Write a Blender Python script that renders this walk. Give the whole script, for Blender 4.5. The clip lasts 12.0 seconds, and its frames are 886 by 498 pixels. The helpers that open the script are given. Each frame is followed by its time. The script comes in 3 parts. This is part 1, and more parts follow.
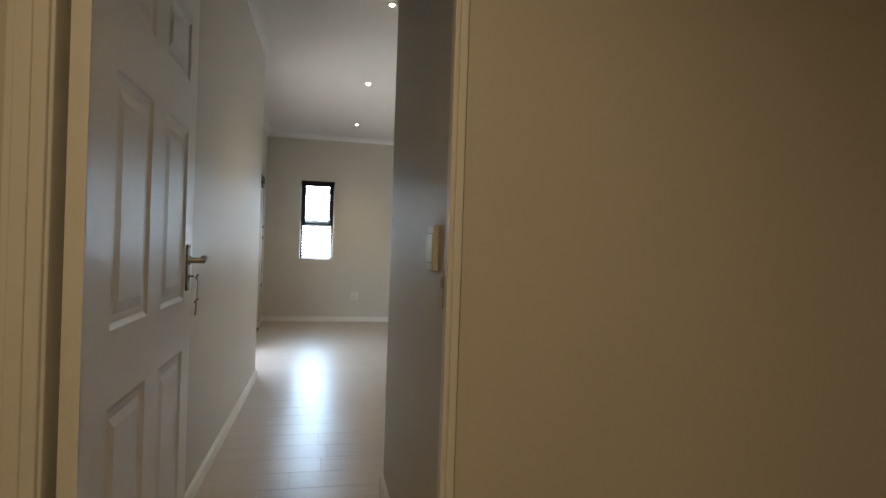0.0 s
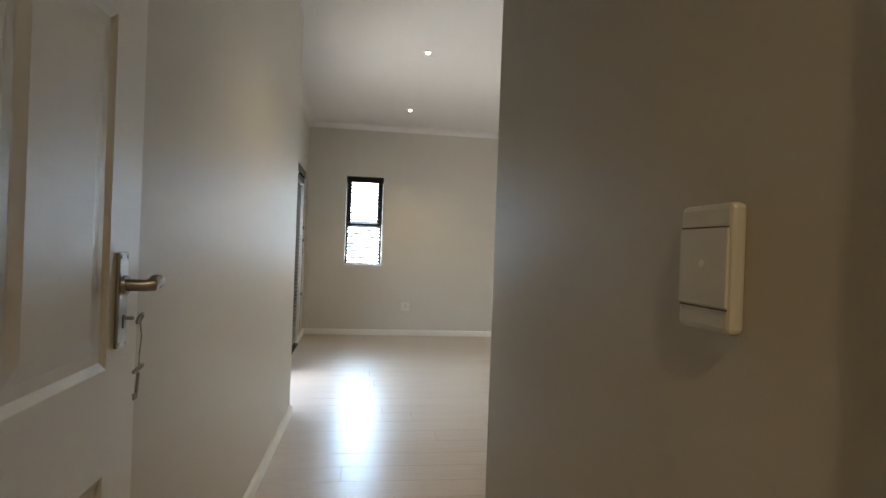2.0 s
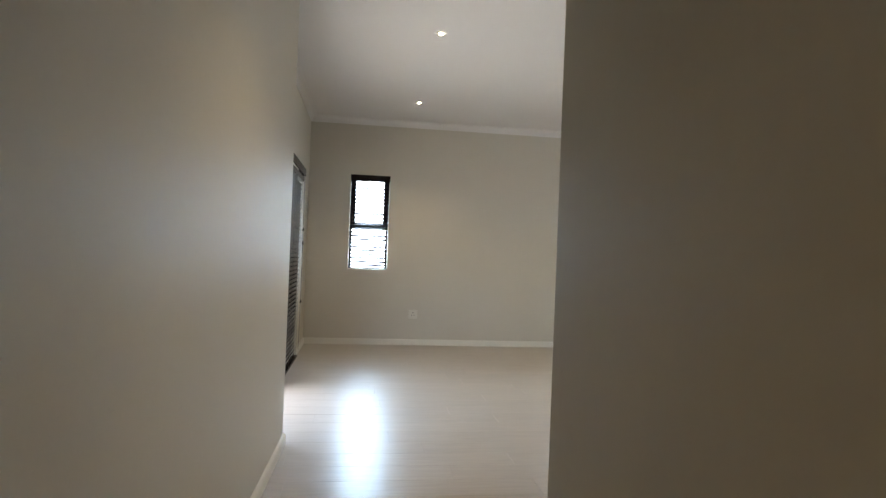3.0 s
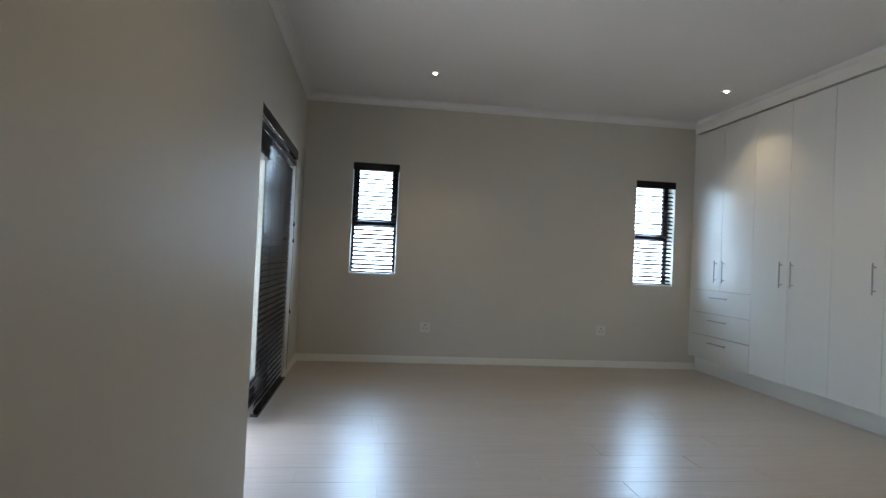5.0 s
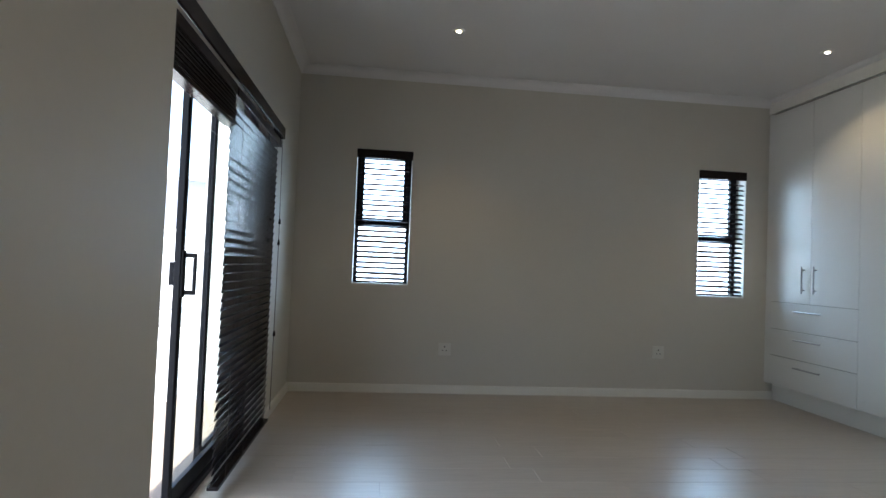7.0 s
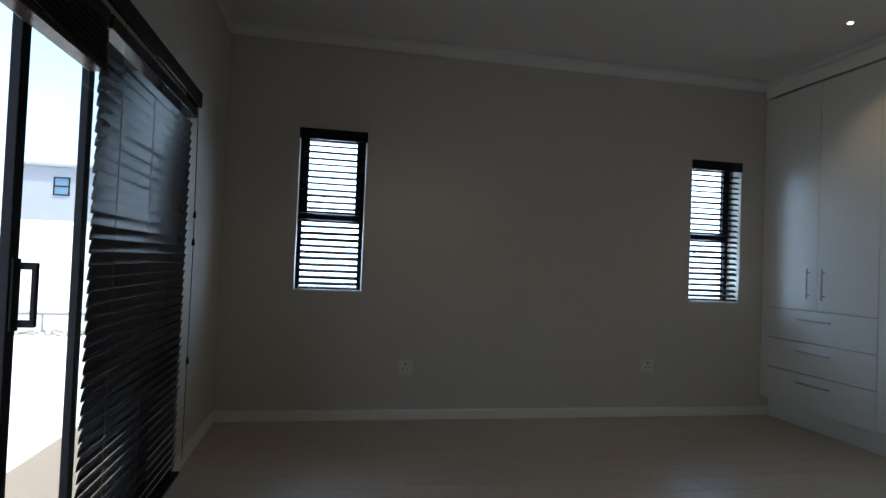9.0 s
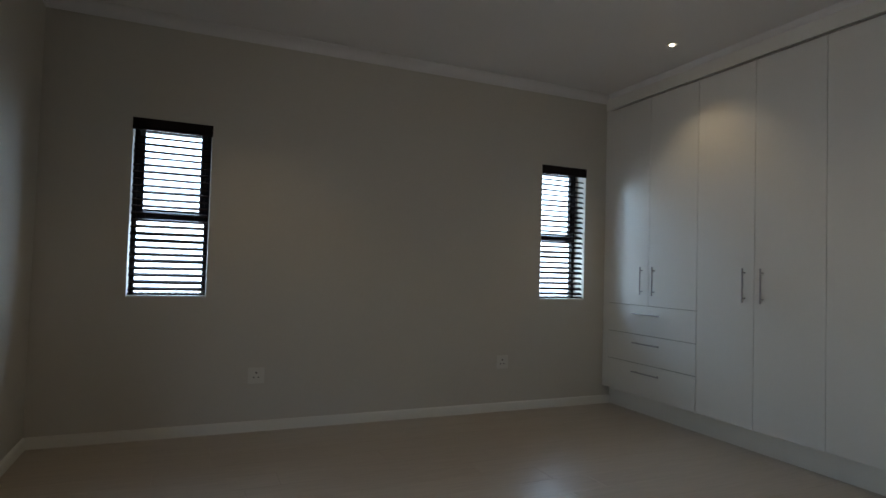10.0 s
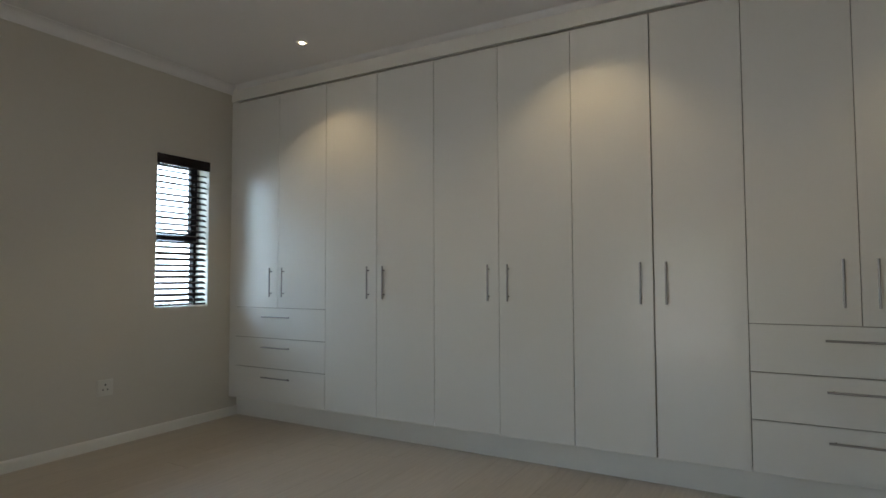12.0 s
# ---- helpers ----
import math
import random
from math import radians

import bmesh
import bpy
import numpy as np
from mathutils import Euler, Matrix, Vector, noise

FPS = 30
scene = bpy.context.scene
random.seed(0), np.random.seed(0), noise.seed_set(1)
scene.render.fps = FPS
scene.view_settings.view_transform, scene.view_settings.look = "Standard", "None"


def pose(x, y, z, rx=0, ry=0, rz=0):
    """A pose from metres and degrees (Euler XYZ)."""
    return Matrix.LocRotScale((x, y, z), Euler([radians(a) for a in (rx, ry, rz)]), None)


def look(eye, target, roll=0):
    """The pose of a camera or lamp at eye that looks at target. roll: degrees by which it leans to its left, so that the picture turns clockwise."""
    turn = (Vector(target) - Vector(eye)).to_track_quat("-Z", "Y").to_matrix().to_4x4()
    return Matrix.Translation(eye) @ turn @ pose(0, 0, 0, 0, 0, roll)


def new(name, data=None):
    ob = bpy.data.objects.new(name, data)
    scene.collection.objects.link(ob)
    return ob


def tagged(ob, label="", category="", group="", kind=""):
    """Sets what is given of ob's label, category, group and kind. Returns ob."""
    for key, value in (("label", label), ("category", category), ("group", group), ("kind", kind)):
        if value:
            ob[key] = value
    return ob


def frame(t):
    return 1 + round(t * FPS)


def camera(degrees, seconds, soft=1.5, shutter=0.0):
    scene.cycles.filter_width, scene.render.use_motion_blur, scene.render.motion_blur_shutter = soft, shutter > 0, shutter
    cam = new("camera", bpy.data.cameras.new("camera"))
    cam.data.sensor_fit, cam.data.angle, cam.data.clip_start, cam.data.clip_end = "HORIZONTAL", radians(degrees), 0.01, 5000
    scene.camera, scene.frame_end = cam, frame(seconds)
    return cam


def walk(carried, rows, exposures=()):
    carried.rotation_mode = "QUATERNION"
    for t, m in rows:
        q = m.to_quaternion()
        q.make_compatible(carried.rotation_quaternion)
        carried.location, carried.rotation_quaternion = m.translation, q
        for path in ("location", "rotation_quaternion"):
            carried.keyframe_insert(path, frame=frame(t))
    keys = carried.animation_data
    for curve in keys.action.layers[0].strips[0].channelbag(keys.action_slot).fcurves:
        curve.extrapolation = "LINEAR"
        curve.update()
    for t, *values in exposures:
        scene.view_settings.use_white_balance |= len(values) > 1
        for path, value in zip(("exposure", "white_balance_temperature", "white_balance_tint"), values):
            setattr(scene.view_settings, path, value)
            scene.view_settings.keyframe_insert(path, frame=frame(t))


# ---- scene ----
cam = camera(75.1, 12.0)
PATH = [
    (0, (-0.254, -0.149, 1.169), (0.18, 1.804, 1.164), 1.9),
    (0.5, (-0.289, 0.141, 1.167), (0.082, 2.106, 1.163), 2.0),
    (1, (-0.287, 0.389, 1.18), (0.053, 2.36, 1.178), 2.2),
    (1.5, (-0.267, 0.686, 1.182), (0.05, 2.661, 1.182), 2.2),
    (2, (-0.291, 0.956, 1.175), (-0.002, 2.935, 1.176), 2.1),
    (2.5, (-0.317, 1.221, 1.173), (-0.039, 3.202, 1.177), 2.2),
    (3, (-0.283, 1.48, 1.19), (-0.012, 3.462, 1.198), 2.2),
    (4.8, (-0.225, 2.456, 1.127), (0.019, 4.441, 1.157), 2.7),
    (5, (-0.248, 2.555, 1.127), (-0.003, 4.54, 1.159), 2.6),
    (5.5, (-0.253, 2.826, 1.116), (-0.02, 4.812, 1.156), 2.6),
    (6, (-0.267, 3.068, 1.125), (-0.037, 5.054, 1.168), 2.6),
    (6.5, (-0.236, 3.359, 1.12), (-0.019, 5.346, 1.169), 2.5),
    (6.7, (-0.243, 3.483, 1.107), (-0.028, 5.471, 1.167), 2.4),
    (8.5, (-0.238, 4.356, 1.15), (0.004, 6.341, 1.201), 2.4),
    (9, (-0.229, 4.448, 1.165), (0.155, 6.411, 1.213), 2.3),
    (9.5, (-0.169, 4.464, 1.156), (0.433, 6.37, 1.217), 2.0),
    (10, (-0.084, 4.466, 1.172), (0.71, 6.3, 1.239), 1.7),
    (10.5, (-0.049, 4.586, 1.168), (1.03, 6.268, 1.247), 1.2),
    (11, (-0.052, 4.682, 1.158), (1.303, 6.151, 1.246), 0.8),
    (11.5, (-0.005, 4.72, 1.147), (1.562, 5.959, 1.245), 0.4),
    (12, (0.0, 4.708, 1.152), (1.735, 5.698, 1.25), -0.2),
]
EXPOSURES = [(0, 3.8, 6800, 9), (1, 3.95, 6850, 9), (2, 4.05, 6900, 9), (3, 3.98, 6900, 9), (5, 3.1, 6200, 9), (6.7, 3.0, 6150, 8), (8.3, 2.0, 6050, 9), (9.2, 1.73, 6050, 10), (9.5, 1.8, 6250, 11), (10.5, 2.28, 6750, 9), (11, 2.3, 6800, 9), (12, 2.68, 6850, 8)]
walk(cam, [(t, look(eye, target, roll)) for t, eye, target, roll in PATH], EXPOSURES)

# ---- plan, in metres ----
FAR = 8.70            # inner face of the wall with the two small windows
CEIL = 2.79
ROOM_L = -0.985       # inner face of the wall with the sliding door
HALL_L, HALL_R = -0.72, 0.098   # passage walls
HALL_L0 = -0.795      # the left one runs slightly out of square
BUMP = 5.0          # where the passage's left wall ends
BACK = 2.59           # where the passage's right wall ends
DOOR_Y0, DOOR_Y1 = 1.055, 1.125   # wall with the entrance door
CUP_X, CUP_BACK = 3.35, 3.95    # wardrobe fronts, wall behind
WINDOWS = [(-0.475, 0.005), (2.67, 3.13)]
W_Z0, W_Z1 = 0.925, 2.10
SL_Y0, SL_Y1, SL_Z = 5.12, 7.50, 1.955

# ---- world, sun and lamps ----
SKY, SUN = 0.15, 3.2
SUN_ELEV, SUN_AZ = 77.0, 183.0
world = bpy.data.worlds.new("world")
scene.world = world
world.use_nodes = True
wn = world.node_tree.nodes
sky = wn.new("ShaderNodeTexSky")
sky.sky_type, sky.sun_disc = "NISHITA", False
sky.dust_density, sky.ozone_density = 2.0, 0.0
sky.sun_elevation, sky.sun_rotation = radians(SUN_ELEV), radians(SUN_AZ)
world.node_tree.links.new(sky.outputs[0], wn["Background"].inputs[0])
wn["Background"].inputs[1].default_value = SKY
sun_data = bpy.data.lights.new("sun", "SUN")
sun_data.energy, sun_data.angle, sun_data.color = SUN, radians(0.5), (1.0, 0.95, 0.88)
sun_dir = Vector((math.sin(radians(SUN_AZ)) * math.cos(radians(SUN_ELEV)), math.cos(radians(SUN_AZ)) * math.cos(radians(SUN_ELEV)), math.sin(radians(SUN_ELEV))))
sun_ob = new("sun", sun_data)
sun_ob.matrix_world = look(sun_dir * 40, (0, 0, 0))
LAMP_W, HALL_W, WINDOW_W, LAMP_COL = 1.75, 4.9, 3.6, (1.0, 0.77, 0.47)
LAMPS = [(0.20, 3.72), (0.215, 5.68), (0.245, 7.70), (2.93, 3.69), (2.93, 5.60), (2.94, 7.51)]
HALL_LAMP = (-0.35, -0.35)
# Sky light entering by the two small windows
for wx0, wx1 in WINDOWS:
    wd_ = bpy.data.lights.new("window_skylight", "AREA")
    wd_.shape, wd_.size, wd_.size_y, wd_.energy, wd_.color = "RECTANGLE", wx1 - wx0 + 0.1, W_Z1 - W_Z0 + 0.1, WINDOW_W, (0.53, 0.74, 1.0)
    new("window_skylight", wd_).matrix_world = look(((wx0 + wx1) / 2, FAR + 0.30, (W_Z0 + W_Z1) / 2), ((wx0 + wx1) / 2, 0, (W_Z0 + W_Z1) / 2))


# ---- materials ----
def mat(name, colour, rough=0.5, metal=0.0, var=0.06, scale=6.0, bump=0.0, bump_scale=80.0, spec=0.5, per_piece=0.0, coat=0.0):
    """A painted or plain surface: colour wandering at two scales, uneven gloss and fine relief."""
    m = bpy.data.materials.new(name)
    m.use_nodes = True
    n, k = m.node_tree.nodes, m.node_tree.links
    b = n["Principled BSDF"]
    b.inputs["Metallic"].default_value = metal
    b.inputs["Specular IOR Level"].default_value = spec
    b.inputs["Coat Weight"].default_value = coat
    tc = n.new("ShaderNodeTexCoord")
    big, fine = n.new("ShaderNodeTexNoise"), n.new("ShaderNodeTexNoise")
    big.inputs["Scale"].default_value, fine.inputs["Scale"].default_value = scale * 0.25, scale * 8
    big.inputs["Detail"].default_value = fine.inputs["Detail"].default_value = 4
    for t in (big, fine):
        k.new(tc.outputs["Object"], t.inputs["Vector"])
    mix = n.new("ShaderNodeMath")
    mix.operation = "MULTIPLY_ADD"
    k.new(fine.outputs["Fac"], mix.inputs[0])
    mix.inputs[1].default_value = 0.5
    k.new(big.outputs["Fac"], mix.inputs[2])
    last = mix.outputs[0]
    if per_piece:
        oi = n.new("ShaderNodeObjectInfo")
        add = n.new("ShaderNodeMath")
        add.operation = "MULTIPLY_ADD"
        k.new(oi.outputs["Random"], add.inputs[0])
        add.inputs[1].default_value = per_piece
        k.new(last, add.inputs[2])
        last = add.outputs[0]
    ramp = n.new("ShaderNodeMapRange")
    ramp.inputs["From Min"].default_value, ramp.inputs["From Max"].default_value = 0.35, 1.15 + per_piece
    ramp.inputs["To Min"].default_value, ramp.inputs["To Max"].default_value = 1 - var, 1 + var
    k.new(last, ramp.inputs["Value"])
    col = n.new("ShaderNodeVectorMath")
    col.operation = "SCALE"
    col.inputs[0].default_value = colour
    k.new(ramp.outputs[0], col.inputs["Scale"])
    k.new(col.outputs[0], b.inputs["Base Color"])
    rr = n.new("ShaderNodeMapRange")
    rr.inputs["To Min"].default_value, rr.inputs["To Max"].default_value = max(0.02, rough - 0.04), min(1, rough + 0.04)
    k.new(big.outputs["Fac"], rr.inputs["Value"])
    k.new(rr.outputs[0], b.inputs["Roughness"])
    if bump:
        bn, bp = n.new("ShaderNodeTexNoise"), n.new("ShaderNodeBump")
        bn.inputs["Scale"].default_value, bn.inputs["Detail"].default_value = bump_scale, 5
        bp.inputs["Strength"].default_value, bp.inputs["Distance"].default_value = bump, 0.002
        k.new(tc.outputs["Object"], bn.inputs["Vector"])
        k.new(bn.outputs["Fac"], bp.inputs["Height"])
        k.new(bp.outputs[0], b.inputs["Normal"])
    return m


def laminate():
    """Light oak laminate: long grain along x, a tone for each board, soft sheen with a slight ripple."""
    m = bpy.data.materials.new("laminate")
    m.use_nodes = True
    n, k = m.node_tree.nodes, m.node_tree.links
    b = n["Principled BSDF"]
    geo, oi = n.new("ShaderNodeNewGeometry"), n.new("ShaderNodeObjectInfo")
    off = n.new("ShaderNodeVectorMath")
    off.operation = "MULTIPLY_ADD"
    k.new(oi.outputs["Random"], off.inputs[0])
    off.inputs[1].default_value = (37.0, 11.0, 5.0)
    k.new(geo.outputs["Position"], off.inputs[2])
    stretch = n.new("ShaderNodeMapping")
    stretch.inputs["Scale"].default_value = (1.4, 22.0, 1.0)
    k.new(off.outputs[0], stretch.inputs["Vector"])
    grain, wide = n.new("ShaderNodeTexNoise"), n.new("ShaderNodeTexNoise")
    grain.inputs["Scale"].default_value, grain.inputs["Detail"].default_value, grain.inputs["Distortion"].default_value = 3.0, 7, 0.6
    wide.inputs["Scale"].default_value, wide.inputs["Detail"].default_value = 1.6, 3
    k.new(stretch.outputs[0], grain.inputs["Vector"])
    k.new(off.outputs[0], wide.inputs["Vector"])
    ramp = n.new("ShaderNodeValToRGB")
    ramp.color_ramp.elements[0].position, ramp.color_ramp.elements[0].color = 0.3, FLOOR_DARK
    ramp.color_ramp.elements[1].position, ramp.color_ramp.elements[1].color = 0.72, FLOOR_LIGHT
    k.new(grain.outputs["Fac"], ramp.inputs[0])
    tone = n.new("ShaderNodeMapRange")
    tone.inputs["To Min"].default_value, tone.inputs["To Max"].default_value = 0.97, 1.03
    k.new(oi.outputs["Random"], tone.inputs["Value"])
    col = n.new("ShaderNodeVectorMath")
    col.operation = "SCALE"
    k.new(ramp.outputs[0], col.inputs[0])
    k.new(tone.outputs[0], col.inputs["Scale"])
    k.new(col.outputs[0], b.inputs["Base Color"])
    rr = n.new("ShaderNodeMapRange")
    rr.inputs["To Min"].default_value, rr.inputs["To Max"].default_value = FLOOR_ROUGH - 0.03, FLOOR_ROUGH + 0.03
    k.new(wide.outputs["Fac"], rr.inputs["Value"])
    k.new(rr.outputs[0], b.inputs["Roughness"])
    b.inputs["Specular IOR Level"].default_value = FLOOR_SPEC
    bp = n.new("ShaderNodeBump")
    bp.inputs["Strength"].default_value, bp.inputs["Distance"].default_value = 0.12, 0.0006
    k.new(grain.outputs["Fac"], bp.inputs["Height"])
    k.new(bp.outputs[0], b.inputs["Normal"])
    return m


def glass():
    m = bpy.data.materials.new("glass")
    m.use_nodes = True
    b = m.node_tree.nodes["Principled BSDF"]
    b.inputs["Transmission Weight"].default_value, b.inputs["Roughness"].default_value, b.inputs["IOR"].default_value = 1.0, 0.0, 1.1
    b.inputs["Base Color"].default_value = (0.93, 0.97, 0.96, 1)
    return m


def glow(name, colour, strength):
    m = bpy.data.materials.new(name)
    m.use_nodes = True
    b = m.node_tree.nodes["Principled BSDF"]
    b.inputs["Emission Color"].default_value, b.inputs["Emission Strength"].default_value = (*colour, 1), strength
    return m


FLOOR_DARK, FLOOR_LIGHT, FLOOR_ROUGH, FLOOR_SPEC = (0.40, 0.345, 0.275, 1), (0.475, 0.41, 0.335, 1), 0.30, 0.8
WALL = mat("greige_wall_paint", (0.555, 0.525, 0.46), 0.48, var=0.03, bump=0.12, bump_scale=140, spec=0.32)
CEILING = mat("white_ceiling_paint", (0.72, 0.71, 0.70), 0.75, var=0.02, bump=0.06, bump_scale=90)
TRIM = mat("white_enamel", (0.70, 0.68, 0.62), 0.36, var=0.03, bump=0.04, bump_scale=60)
DOOR = mat("white_door_enamel", (0.72, 0.70, 0.64), 0.36, var=0.03, bump=0.10, bump_scale=220)
CUPBOARD = mat("white_wardrobe_board", (0.70, 0.69, 0.65), 0.19, var=0.02, bump=0.03, bump_scale=40, spec=0.22)
PLINTH = mat("white_plinth_board", (0.76, 0.74, 0.685), 0.4, var=0.03)
# White carcass board; the shade inside the door gaps is put into its colour
GAP_SHADE = mat("shade_tinted_carcass_board", (0.36, 0.335, 0.29), 0.8)
STEEL = mat("brushed_steel", (0.36, 0.35, 0.34), 0.36, metal=1.0, var=0.08, scale=40, bump=0.05, bump_scale=300)
KEYMETAL = mat("dull_nickel", (0.33, 0.30, 0.26), 0.4, metal=1.0, var=0.15, scale=60)
ALU = mat("bronze_aluminium", (0.012, 0.012, 0.014), 0.5, metal=0.0, spec=0.12, var=0.1, scale=20)
SLAT = mat("dark_stained_slat", (0.022, 0.017, 0.017), 0.16, var=0.25, scale=12, spec=0.05)
CORD = mat("dark_cord", (0.03, 0.025, 0.02), 0.9)
PLASTIC = mat("white_plastic", (0.63, 0.61, 0.55), 0.36, var=0.02)
PLASTIC_DARK = mat("dark_socket_hole", (0.03, 0.03, 0.03), 0.6)
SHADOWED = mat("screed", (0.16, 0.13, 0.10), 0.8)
PLASTER = mat("white_exterior_plaster", (0.78, 0.77, 0.74), 0.85, var=0.06, bump=0.3, bump_scale=40)
NEIGHBOUR = mat("pale_grey_plaster", (0.29, 0.30, 0.33), 0.85, var=0.06, bump=0.2, bump_scale=20)
PAVING = mat("pale_concrete_paving", (0.47, 0.47, 0.46), 0.8, var=0.12, scale=3, bump=0.2, bump_scale=60)
TILE = mat("pale_patio_tile", (0.50, 0.50, 0.485), 0.45, var=0.05, scale=5)
RUBBLE = mat("grey_rubble", (0.30, 0.28, 0.25), 0.95, var=0.3, scale=20)
GALV = mat("dull_grey_pipe", (0.25, 0.25, 0.26), 0.5, var=0.1)
FAR_GLASS = mat("far_window_glass", (0.10, 0.18, 0.26), 0.1)
STRING = mat("grey_string", (0.30, 0.27, 0.22), 0.9)
GLASS = glass()
LAMP_GLOW = glow("lamp_glow", (1.0, 0.86, 0.66), 12.0)
LAMINATE = laminate()


# ---- building helpers ----
def add_box(bm, x0, x1, y0, y1, z0, z1, m=None):
    v = [bm.verts.new((x, y, z)) for z in (z0, z1) for y in (y0, y1) for x in (x0, x1)]
    if m is not None:
        for q in v:
            q.co = m @ q.co
    for f in ((0, 2, 3, 1), (4, 5, 7, 6), (0, 1, 5, 4), (2, 6, 7, 3), (0, 4, 6, 2), (1, 3, 7, 5)):
        bm.faces.new([v[i] for i in f])
    return v


def boxes(*dims, bevel=0.0, segments=2):
    bm = bmesh.new()
    for d in dims:
        add_box(bm, *d)
    if bevel:
        bmesh.ops.bevel(bm, geom=bm.edges[:], offset=bevel, segments=segments, affect="EDGES", profile=0.5)
    return bm


def tube(points, radius, sides=10, bm=None, closed=False):
    """A round bar that follows the points."""
    bm = bm or bmesh.new()
    pts = [Vector(p) for p in points]
    rings, count = [], len(pts)
    for i, p in enumerate(pts):
        a = pts[(i - 1) % count] if closed or i else p
        c = pts[(i + 1) % count] if closed or i < count - 1 else p
        d = (c - a).normalized()
        side = d.cross(Vector((0, 0, 1)))
        side = (side if side.length > 0.05 else d.cross(Vector((1, 0, 0)))).normalized()
        up = side.cross(d)
        r = radius[i] if isinstance(radius, (list, tuple)) else radius
        rings.append([bm.verts.new(p + r * (math.cos(s) * side + math.sin(s) * up)) for s in (2 * math.pi * q / sides for q in range(sides))])
    for i in range(count if closed else count - 1):
        a, c = rings[i], rings[(i + 1) % count]
        for q in range(sides):
            bm.faces.new((a[q], a[(q + 1) % sides], c[(q + 1) % sides], c[q]))
    if not closed:
        bm.faces.new(rings[0][::-1])
        bm.faces.new(rings[-1])
    return bm


def lathe(profile, sides=32, bm=None, m=Matrix()):
    """Turns (radius, height) pairs round z."""
    bm = bm or bmesh.new()
    rings = [[bm.verts.new(m @ Vector((max(r, 1e-4) * math.cos(a), max(r, 1e-4) * math.sin(a), z))) for a in (2 * math.pi * q / sides for q in range(sides))] for r, z in profile]
    for a, c in zip(rings, rings[1:]):
        for q in range(sides):
            bm.faces.new((a[q], a[(q + 1) % sides], c[(q + 1) % sides], c[q]))
    return bm


def extrude_profile(profile, start, end, inward, bm=None):
    """Sweeps (out, up) pairs from start to end; out is measured along inward."""
    bm = bm or bmesh.new()
    s, e, n = Vector(start), Vector(end), Vector(inward)
    a = [bm.verts.new(s + n * o + Vector((0, 0, u))) for o, u in profile]
    c = [bm.verts.new(e + n * o + Vector((0, 0, u))) for o, u in profile]
    for i in range(len(profile)):
        j = (i + 1) % len(profile)
        bm.faces.new((a[i], a[j], c[j], c[i]))
    bm.faces.new(a[::-1])
    bm.faces.new(c)
    return bm


def part(name, bm, material, parent=None, label="", smooth=False):
    bmesh.ops.recalc_face_normals(bm, faces=bm.faces[:])
    me = bpy.data.meshes.new(name)
    bm.to_mesh(me)
    bm.free()
    me.materials.append(material)
    if smooth:
        me.shade_smooth()
        me.set_sharp_from_angle(angle=radians(35))
    ob = new(name, me)
    ob.parent = parent
    if label:
        ob["label"] = label
    return ob


def thing(name, place, label, category, group="", kind="", turn=0):
    ob = new(name)
    ob.empty_display_size = 0.1
    ob.matrix_world = pose(*place, 0, 0, turn)
    return tagged(ob, label, category, group, kind)


def structure(name, bm, material, label, category, smooth=False):
    return tagged(part(name, bm, material, None, "", smooth), label, category, "", "structure")


# ---- shell ----
TOP = CEIL
(wl0, wl1), (wr0, wr1) = WINDOWS
T = 0.24
structure("wall_far", boxes(
    (ROOM_L - T, wl0, FAR, FAR + T, 0, TOP), (wl1, wr0, FAR, FAR + T, 0, TOP), (wr1, CUP_BACK + T, FAR, FAR + T, 0, TOP),
    (wl0, wl1, FAR, FAR + T, 0, W_Z0), (wl0, wl1, FAR, FAR + T, W_Z1, TOP),
    (wr0, wr1, FAR, FAR + T, 0, W_Z0), (wr0, wr1, FAR, FAR + T, W_Z1, TOP)), WALL, "plain greige painted wall with two narrow windows", "wall")
structure("wall_patio", boxes(
    (ROOM_L - T, ROOM_L, BUMP, SL_Y0, 0, TOP), (ROOM_L - T, ROOM_L, SL_Y1, FAR, 0, TOP), (ROOM_L - T, ROOM_L, SL_Y0, SL_Y1, SL_Z, TOP)),
    WALL, "greige painted wall with a sliding door opening", "wall")
skew = boxes((ROOM_L - T, HALL_L, DOOR_Y1, BUMP, 0, TOP))
for v in skew.verts:
    if v.co.x > HALL_L - 0.01 and v.co.y < BUMP - 0.01:
        v.co.x = HALL_L0
structure("wall_passage_a", skew, WALL, "plain greige painted passage wall", "wall")
structure("wall_passage_b", boxes((HALL_R, HALL_R + 0.12, DOOR_Y1, BACK, 0, TOP)), WALL, "greige painted passage wall with a light switch", "wall")
structure("wall_back", boxes((HALL_R + 0.12, CUP_BACK + T, BACK - 0.12, BACK, 0, TOP)), WALL, "plain greige painted wall at the back of the bedroom", "wall")
structure("wall_wardrobe", boxes((CUP_BACK, CUP_BACK + T, BACK, FAR, 0, TOP)), WALL, "plain greige wall behind the built-in wardrobes", "wall")
FR_L, FR_R, FR_Z = -0.735, 0.036, 2.06
structure("wall_entrance", boxes((-1.7, FR_L - 0.02, DOOR_Y0, DOOR_Y1, 0, TOP), (FR_R + 0.02, 1.9, DOOR_Y0, DOOR_Y1, 0, TOP), (FR_L - 0.02, FR_R + 0.02, DOOR_Y0, DOOR_Y1, FR_Z + 0.02, TOP)),
          WALL, "greige painted wall round the bedroom doorway", "wall")
